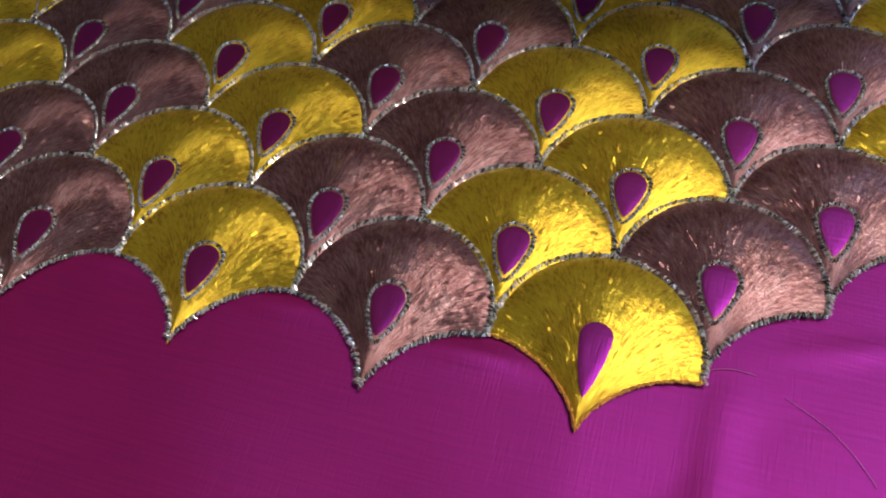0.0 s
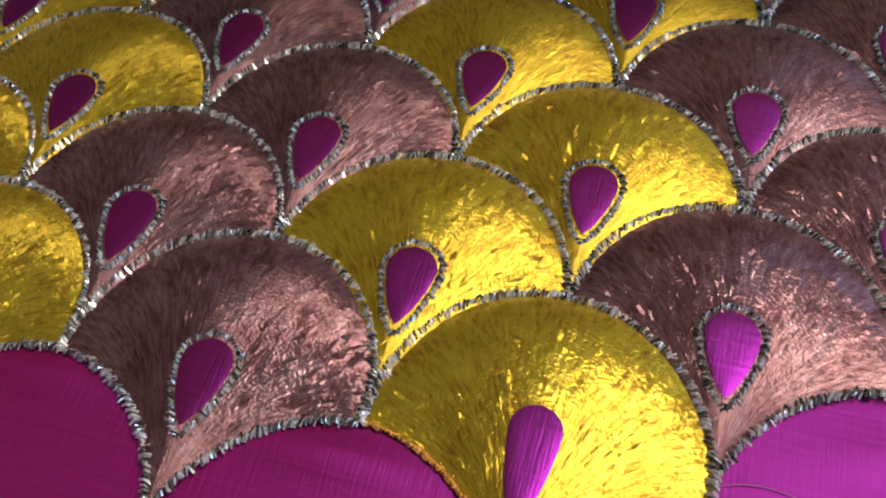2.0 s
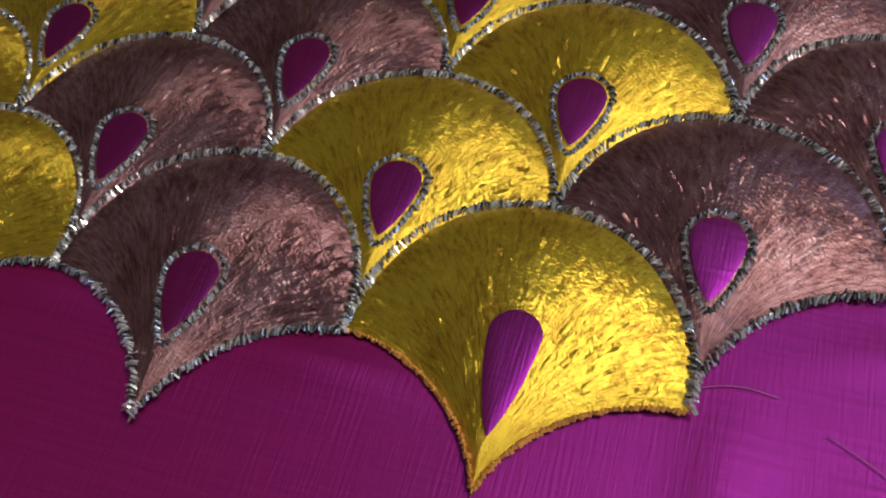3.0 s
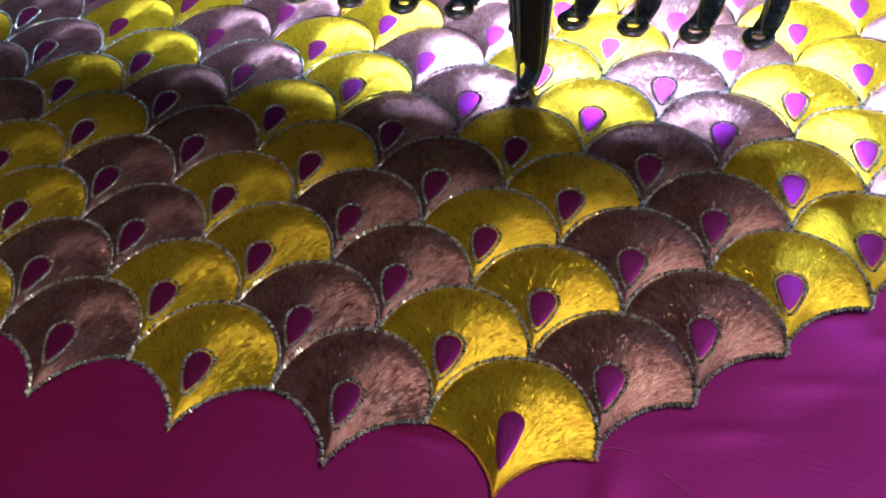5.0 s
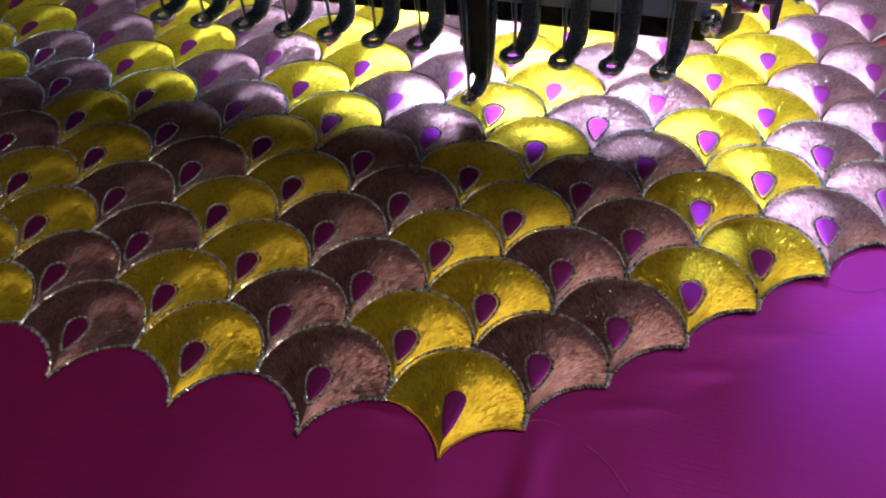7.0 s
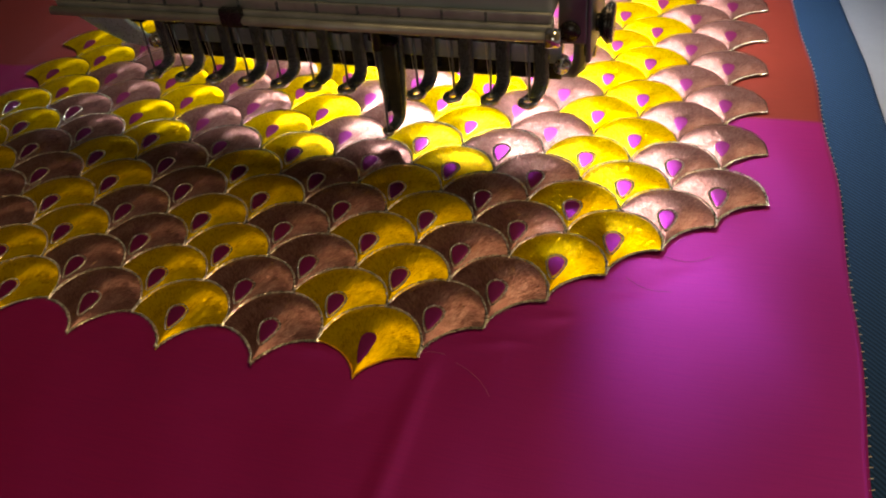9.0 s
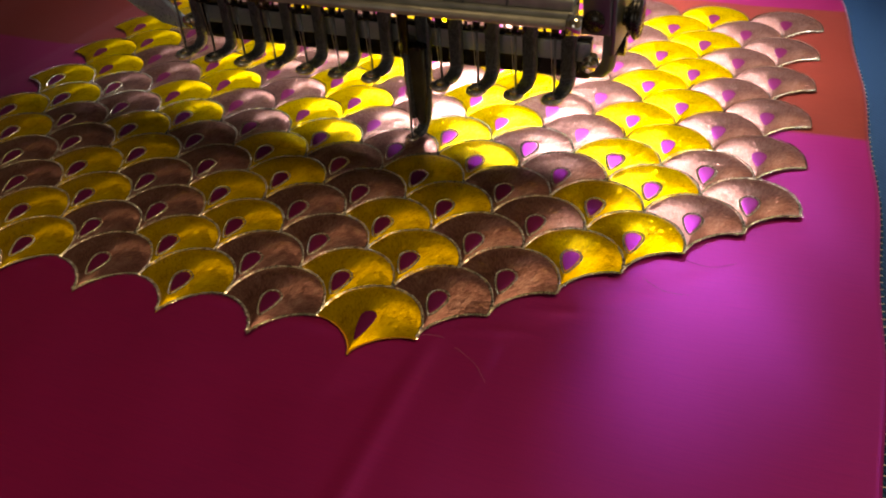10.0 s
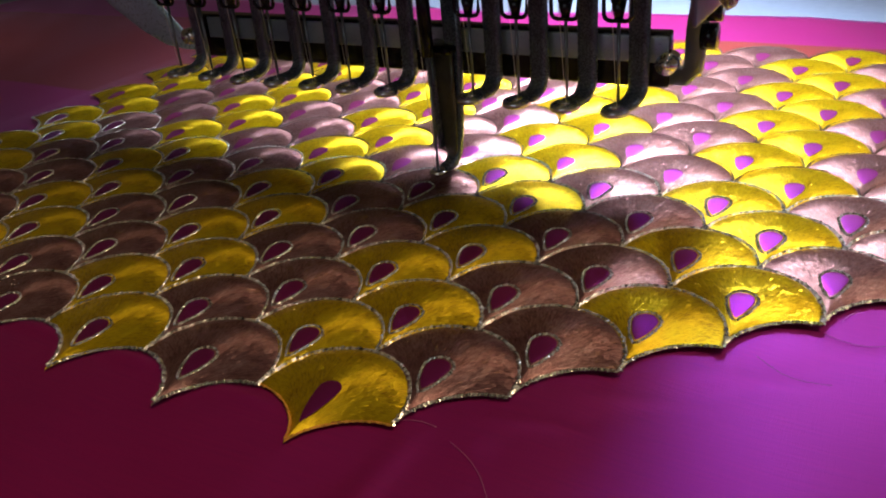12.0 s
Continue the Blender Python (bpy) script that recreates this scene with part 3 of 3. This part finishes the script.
def needle_bar():
    base = tagged(new("needle"), "thin steel needle with wire clamp and thread", "needle", "needles of the head")
    bm = bmesh.new()
    rod(bm, (0, 0, 0.004), (0, 0, 0.030), 0.00045, 0.0006, 10)
    part("shaft", bm, GREY_STEEL, base)
    bm = bmesh.new()
    rod(bm, (0, 0, 0.036), (0, 0, 0.062), 0.0026, seg=14)
    rod(bm, (0, 0, 0.029), (0, 0, 0.036), 0.0011, 0.0026, seg=14)
    rod(bm, (0, -0.0046, 0.039), (0, 0, 0.039), 0.0011, seg=10)
    part("clamp", bm, BLACK_STEEL, base)
    bm = bmesh.new()
    pts = [(-0.0044, -0.001, 0.058), (-0.0044, -0.001, 0.036)]
    pts += [(-0.0024 - 0.0020 * math.cos(a), -0.001, 0.0315 - 0.0020 * math.sin(a)) for a in [math.pi / 2 * i / 5 for i in range(6)]]
    pts += [(0.0024 + 0.0020 * math.sin(a), -0.001, 0.0315 - 0.0020 * math.cos(a)) for a in [math.pi / 2 * i / 5 for i in range(6)]]
    pts += [(0.0044, -0.001, 0.040), (0.0034, -0.001, 0.0455)]
    tube(bm, pts, 0.0007, 8)
    part("guide_wire", bm, BLACK_STEEL, base)
    bm = bmesh.new()
    tube(bm, [(-0.0025, -0.002, 0.058), (-0.0018, -0.0015, 0.036), (-0.0006, -0.0008, 0.008), (0.0, -0.001, 0.002)], 0.00011, 5)
    part("thread", bm, FILAMENT, base)
    return base


def working_needle():
    base = tagged(new("needle"), "thin steel needle at work in the cloth", "needle", "needles of the head")
    bm = bmesh.new()
    rod(bm, (0, 0, 0.0), (0, 0, 0.046), 0.00045, 0.0007, 10)
    part("shaft", bm, GREY_STEEL, base)
    bm = bmesh.new()
    rod(bm, (0, 0, 0.046), (0, 0, 0.080), 0.0024, seg=14)
    part("clamp", bm, BLACK_STEEL, base)
    bm = bmesh.new()
    tube(bm, [(-0.0025, -0.002, 0.078), (-0.0016, -0.0015, 0.045), (-0.0005, -0.0008, 0.006), (0.0, -0.001, 0.001)], 0.00011, 5)
    part("thread", bm, FILAMENT, base)
    return base


def active_foot():
    """The foot that is at work: a tapered, polished fork that drops to the cloth."""
    base = tagged(new("working_foot"), "polished steel working foot dropping onto the cloth", "presser foot")
    bm = bmesh.new()
    path = [(0.0030, 0.0095, 0.075), (0.0030, 0.0095, 0.046), (0.0026, 0.0092, 0.028), (0.0020, 0.0088, 0.014), (0.0014, 0.0080, 0.007), (0.0008, 0.0060, 0.0030), (0.0002, 0.0030, 0.0016)]
    sweep(bm, path, [round_section(w, 0.0014, 14) for w in (0.0042, 0.0040, 0.0036, 0.0032, 0.0030, 0.0028, 0.0026)])
    part("shank", bm, FOOT_STEEL, base)
    bm = bmesh.new()
    sweep(bm, [(-0.0008, 0.0062, 0.0460), (-0.0008, 0.0062, 0.0330), (0.0000, 0.0062, 0.0200), (0.0010, 0.0064, 0.0090), (0.0014, 0.0066, 0.0060)], [round_section(w, 0.0008, 14) for w in (0.0068, 0.0064, 0.0052, 0.0032, 0.0018)])
    part("front_plate", bm, OLIVE_STEEL, base, "tapered olive-dark front plate")
    bm = bmesh.new()
    sweep(bm, [(-0.0052, 0.006, 0.047), (-0.0046, 0.006, 0.032), (-0.0036, 0.0058, 0.019), (-0.0024, 0.0056, 0.009)], [round_section(w, 0.0020, 12) for w in (0.0022, 0.0021, 0.0017, 0.0008)])
    part("side_plate", bm, FOOT_STEEL, base)
    bm = bmesh.new()
    box(bm, (-0.0085, 0.003, 0.045), (0.0058, 0.012, 0.0475), 0.0006)
    part("clip", bm, BLACK_STEEL, base)
    bm = bmesh.new()
    rod(bm, (-0.0062, 0.006, 0.021), (-0.0040, 0.006, 0.021), 0.0020, seg=14)
    part("screw", bm, BLACK_STEEL, base)
    bm = eye_pad(0.0034, 0.0015)
    part("eye", bm, CHROME, base, "bright polished eye")
    return base


def head():
    base = tagged(new("embroidery_head"), "grey-green embroidery machine head with steel rail", "machine")
    bm = bmesh.new()
    box(bm, (-0.1660, 0.0900, 0.0870), (0.0500, 0.1640, 0.4600), 0.003)
    part("needle_case", bm, TEAL_PAINT, base)
    bm = bmesh.new()
    box(bm, (-0.1670, 0.0865, 0.0835), (0.0500, 0.0960, 0.0872), 0.0008)
    box(bm, (-0.1660, 0.0880, 0.0872), (0.0500, 0.0897, 0.0915), 0.0006)
    part("front_rail", bm, RAIL_STEEL, base, "brushed grey lower rail")
    bm = bmesh.new()
    rod(bm, (-0.1690, 0.0850, 0.0835), (0.0500, 0.0850, 0.0835), 0.0019, seg=16)
    part("rail_rod", bm, RAIL_STEEL, base, "polished rod along the rail")
    bm = bmesh.new()
    rod(bm, (0.0490, 0.0850, 0.0835), (0.0540, 0.0850, 0.0835), 0.0040, 0.0034, seg=18)
    part("rod_cap", bm, CHROME, base)
    bm = bmesh.new()
    for k in range(11):
        x = FOOT_X + PITCH * (k + 0.5)
        box(bm, (x - 0.0004, 0.0871, 0.0876), (x + 0.0004, 0.0884, 0.0912))
    part("rail_slots", bm, GREY_STEEL, base)
    bm = bmesh.new()
    for k in range(12):
        x = FOOT_X + PITCH * k
        for s in (-1, 1):
            rod(bm, (x + s * 0.0028, 0.0896, 0.1135), (x, 0.0896, 0.1085), 0.0005, seg=6)
        rod(bm, (x - 0.0028, 0.0896, 0.1135), (x + 0.0028, 0.0896, 0.1135), 0.0005, seg=6)
    part("guide_marks", bm, BLACK_PLASTIC, base, "small black triangular marks")
    bm = bmesh.new()
    box(bm, (-0.0860, 0.0828, 0.0810), (-0.0760, 0.0868, 0.0890), 0.0012)
    part("clip", bm, BLACK_PLASTIC, base)
    # right end plate with its hole and knob
    bm = bmesh.new()
    box(bm, (0.0507, 0.0985, 0.0745), (0.0615, 0.1040, 0.1800), 0.0008)
    part("end_plate", bm, GREY_STEEL, base)
    # solid black disc stands for the dark inside of the plate's hole
    bm = bmesh.new()
    rod(bm, (0.0553, 0.0992, 0.0800), (0.0553, 0.0972, 0.0800), 0.0044, 0.0040, 22)
    part("hole_disc", bm, BLACK_PLASTIC, base, "round black disc for the plate's dark hole")
    bm = bmesh.new()
    box(bm, (0.0612, 0.1000, 0.0660), (0.0632, 0.1400, 0.1800), 0.0008)
    part("side_plate", bm, GREY_STEEL, base)
    bm = bmesh.new()
    rod(bm, (0.0630, 0.1150, 0.0765), (0.0648, 0.1150, 0.0765), 0.0036, seg=18)
    rod(bm, (0.0648, 0.1150, 0.0765), (0.0682, 0.1150, 0.0765), 0.0050, 0.0088, 24)
    rod(bm, (0.0682, 0.1150, 0.0765), (0.0700, 0.1150, 0.0765), 0.0088, 0.0076, 24)
    part("knob", bm, BLACK_PLASTIC, base, "round black plastic knob")
    # bar behind the feet, with the brackets that carry it
    bm = bmesh.new()
    box(bm, (-0.1590, 0.1380, 0.0365), (0.0455, 0.1440, 0.0545), 0.0010)
    part("foot_bar", bm, BLACK_STEEL, base, "dark steel bar behind the feet")
    # lighter strip laid on the dark bar as its lit face
    bm = bmesh.new()
    box(bm, (-0.1500, 0.1372, 0.0450), (0.0455, 0.1382, 0.0535), 0.0004)
    part("lit_bar_face", bm, LIT_BAR_STEEL, base, "blue-grey strip for the bar's lit face")
    # added plate, keeps strip-lamp light from leaking through above the foot bar
    bm = bmesh.new()
    box(bm, (-0.1655, 0.1600, 0.0690), (0.0500, 0.1630, 0.0880), 0.0006)
    part("light_block_plate", bm, BLACK_STEEL, base, "dark plate added behind the needles to block light")
    for x, s in ((0.0462, 1), (-0.1580, -1)):
        bm = bmesh.new()
        rod(bm, (x, 0.1320, 0.0460), (x, 0.1385, 0.0460), 0.0034, seg=18)
        rod(bm, (x, 0.1308, 0.0460), (x, 0.1322, 0.0460), 0.0020, seg=6)
        part("screw", bm, CHROME, base)
    bm = bmesh.new()
    sweep(bm, [(0.0440, 0.1420, 0.0400), (0.0500, 0.1415, 0.0402), (0.0528, 0.1405, 0.0435), (0.0535, 0.1400, 0.0490), (0.0538, 0.1390, 0.0560), (0.0560, 0.1360, 0.0680), (0.0600, 0.1320, 0.0800), (0.0610, 0.1300, 0.0950)],
          round_section(0.0028, 0.0032, 12), Vector((0, 1, 0)))
    part("right_bracket", bm, GREY_STEEL, base)
    bm = bmesh.new()
    rod(bm, (0.0560, 0.1370, 0.0545), (0.0605, 0.1370, 0.0545), 0.0042, seg=16)
    rod(bm, (0.0580, 0.1350, 0.0625), (0.0622, 0.1350, 0.0625), 0.0030, seg=16)
    part("bracket_screw", bm, BLACK_STEEL, base)
    bm = bmesh.new()
    sweep(bm, [(-0.1580, 0.1420, 0.0405), (-0.1700, 0.1425, 0.0410), (-0.1790, 0.1430, 0.0445), (-0.1905, 0.1430, 0.0525), (-0.2050, 0.1430, 0.0635), (-0.2250, 0.1435, 0.0790), (-0.2400, 0.1440, 0.0950)],
          [round_section(0.0014, t, 12) for t in (0.0028, 0.0036, 0.0068, 0.0098, 0.0112, 0.0118, 0.0120)], Vector((0, 1, 0)))
    part("left_bracket", bm, BLUE_PLASTIC, base, "pale blue metal bracket")
    # what the case hangs from
    bm = bmesh.new()
    box(bm, (-0.1500, 0.1640, 0.3050), (0.0300, 0.2700, 0.4200), 0.004)
    part("arm_mount", bm, TEAL_PAINT, base)
    bm = bmesh.new()
    box(bm, (-0.1300, 0.2690, 0.3150), (0.0100, 0.3010, 0.4100), 0.006)
    part("arm", bm, TEAL_PAINT, base)


def beam():
    """The machine's long beam, with the strip lamp under it; it stands on posts beside the table."""
    base = tagged(new("machine_beam"), "grey-green steel beam of the embroidery machine", "beam")
    bm = bmesh.new()
    box(bm, (-1.20, 0.3000, 0.2900), (1.20, 0.4200, 0.4200), 0.006)
    part("beam", bm, TEAL_PAINT, base)
    for x in (-1.15, 1.15):
        bm = bmesh.new()
        box(bm, (x - 0.05, 0.30, -0.86), (x + 0.05, 0.42, 0.29), 0.006)
        part("post", bm, TEAL_PAINT, base)
    bm = bmesh.new()
    box(bm, (LAMP.x - 0.13, LAMP.y - 0.016, LAMP.z + 0.002), (LAMP.x + 0.13, LAMP.y + 0.016, 0.2900), 0.003)
    part("lamp_housing", bm, WHITE_PAINT, base, "white strip lamp housing")
    # housing for the added fill lamp on the right
    bm = bmesh.new()
    box(bm, (RIGHT_FILL.x - 0.13, LAMP.y - 0.016, LAMP.z + 0.002), (RIGHT_FILL.x + 0.13, LAMP.y + 0.016, 0.2900), 0.003)
    part("lamp_housing", bm, WHITE_PAINT, base, "white strip lamp housing")


room()
window_1()
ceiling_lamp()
work_table()
CLOTH = cloth()
STRIP = frame_strip()
head()
beam()
FOOT = presser_foot()
FOOT.matrix_basis = pose(FOOT_X, FOOT_Y, FOOT_Z, rz=FOOT_TURN)
NEEDLE = needle_bar()
NEEDLE.matrix_basis = pose(FOOT_X, FOOT_Y, FOOT_Z)
for k in range(1, 12):
    if k != 7:
        copy_thing(FOOT, pose(FOOT_X + PITCH * k, FOOT_Y, FOOT_Z, rz=FOOT_TURN))
        copy_thing(NEEDLE, pose(FOOT_X + PITCH * k, FOOT_Y, FOOT_Z))
WORKING_FOOT = active_foot()
WORKING_NEEDLE = working_needle()
embroidery(CLOTH)
loose_threads(CLOTH)

# height of the working foot over the cloth, metres
FOOT_HEIGHT = [(0.0, 0.002), (4.9, 0.002), (5.8, 0.002), (5.9, 0.012), (6.0, 0.020), (6.5, 0.019), (6.6, 0.014), (7.0, 0.010), (7.1, 0.006), (7.2, 0.003),
               (8.0, 0.010), (8.8, 0.010), (9.2, 0.009), (9.3, 0.002), (10.2, 0.002), (10.3, 0.018), (10.4, 0.002), (10.5, 0.020), (10.6, 0.002),
               (10.7, 0.012), (10.9, 0.010), (11.0, 0.003), (11.4, 0.002), (12.0, 0.002)]


def motions():
    rows = [(t, cloth_place(t)) for t in [r[0] for r in VIEW]]
    walk(CLOTH, rows)
    walk(STRIP, rows)
    x = FOOT_X + PITCH * 7
    walk(WORKING_FOOT, [(t, pose(x, FOOT_Y, z, rz=FOOT_TURN)) for t, z in FOOT_HEIGHT])
    walk(WORKING_NEEDLE, [(t, pose(x, FOOT_Y, z * 0.9 - 0.001)) for t, z in FOOT_HEIGHT])


motions()
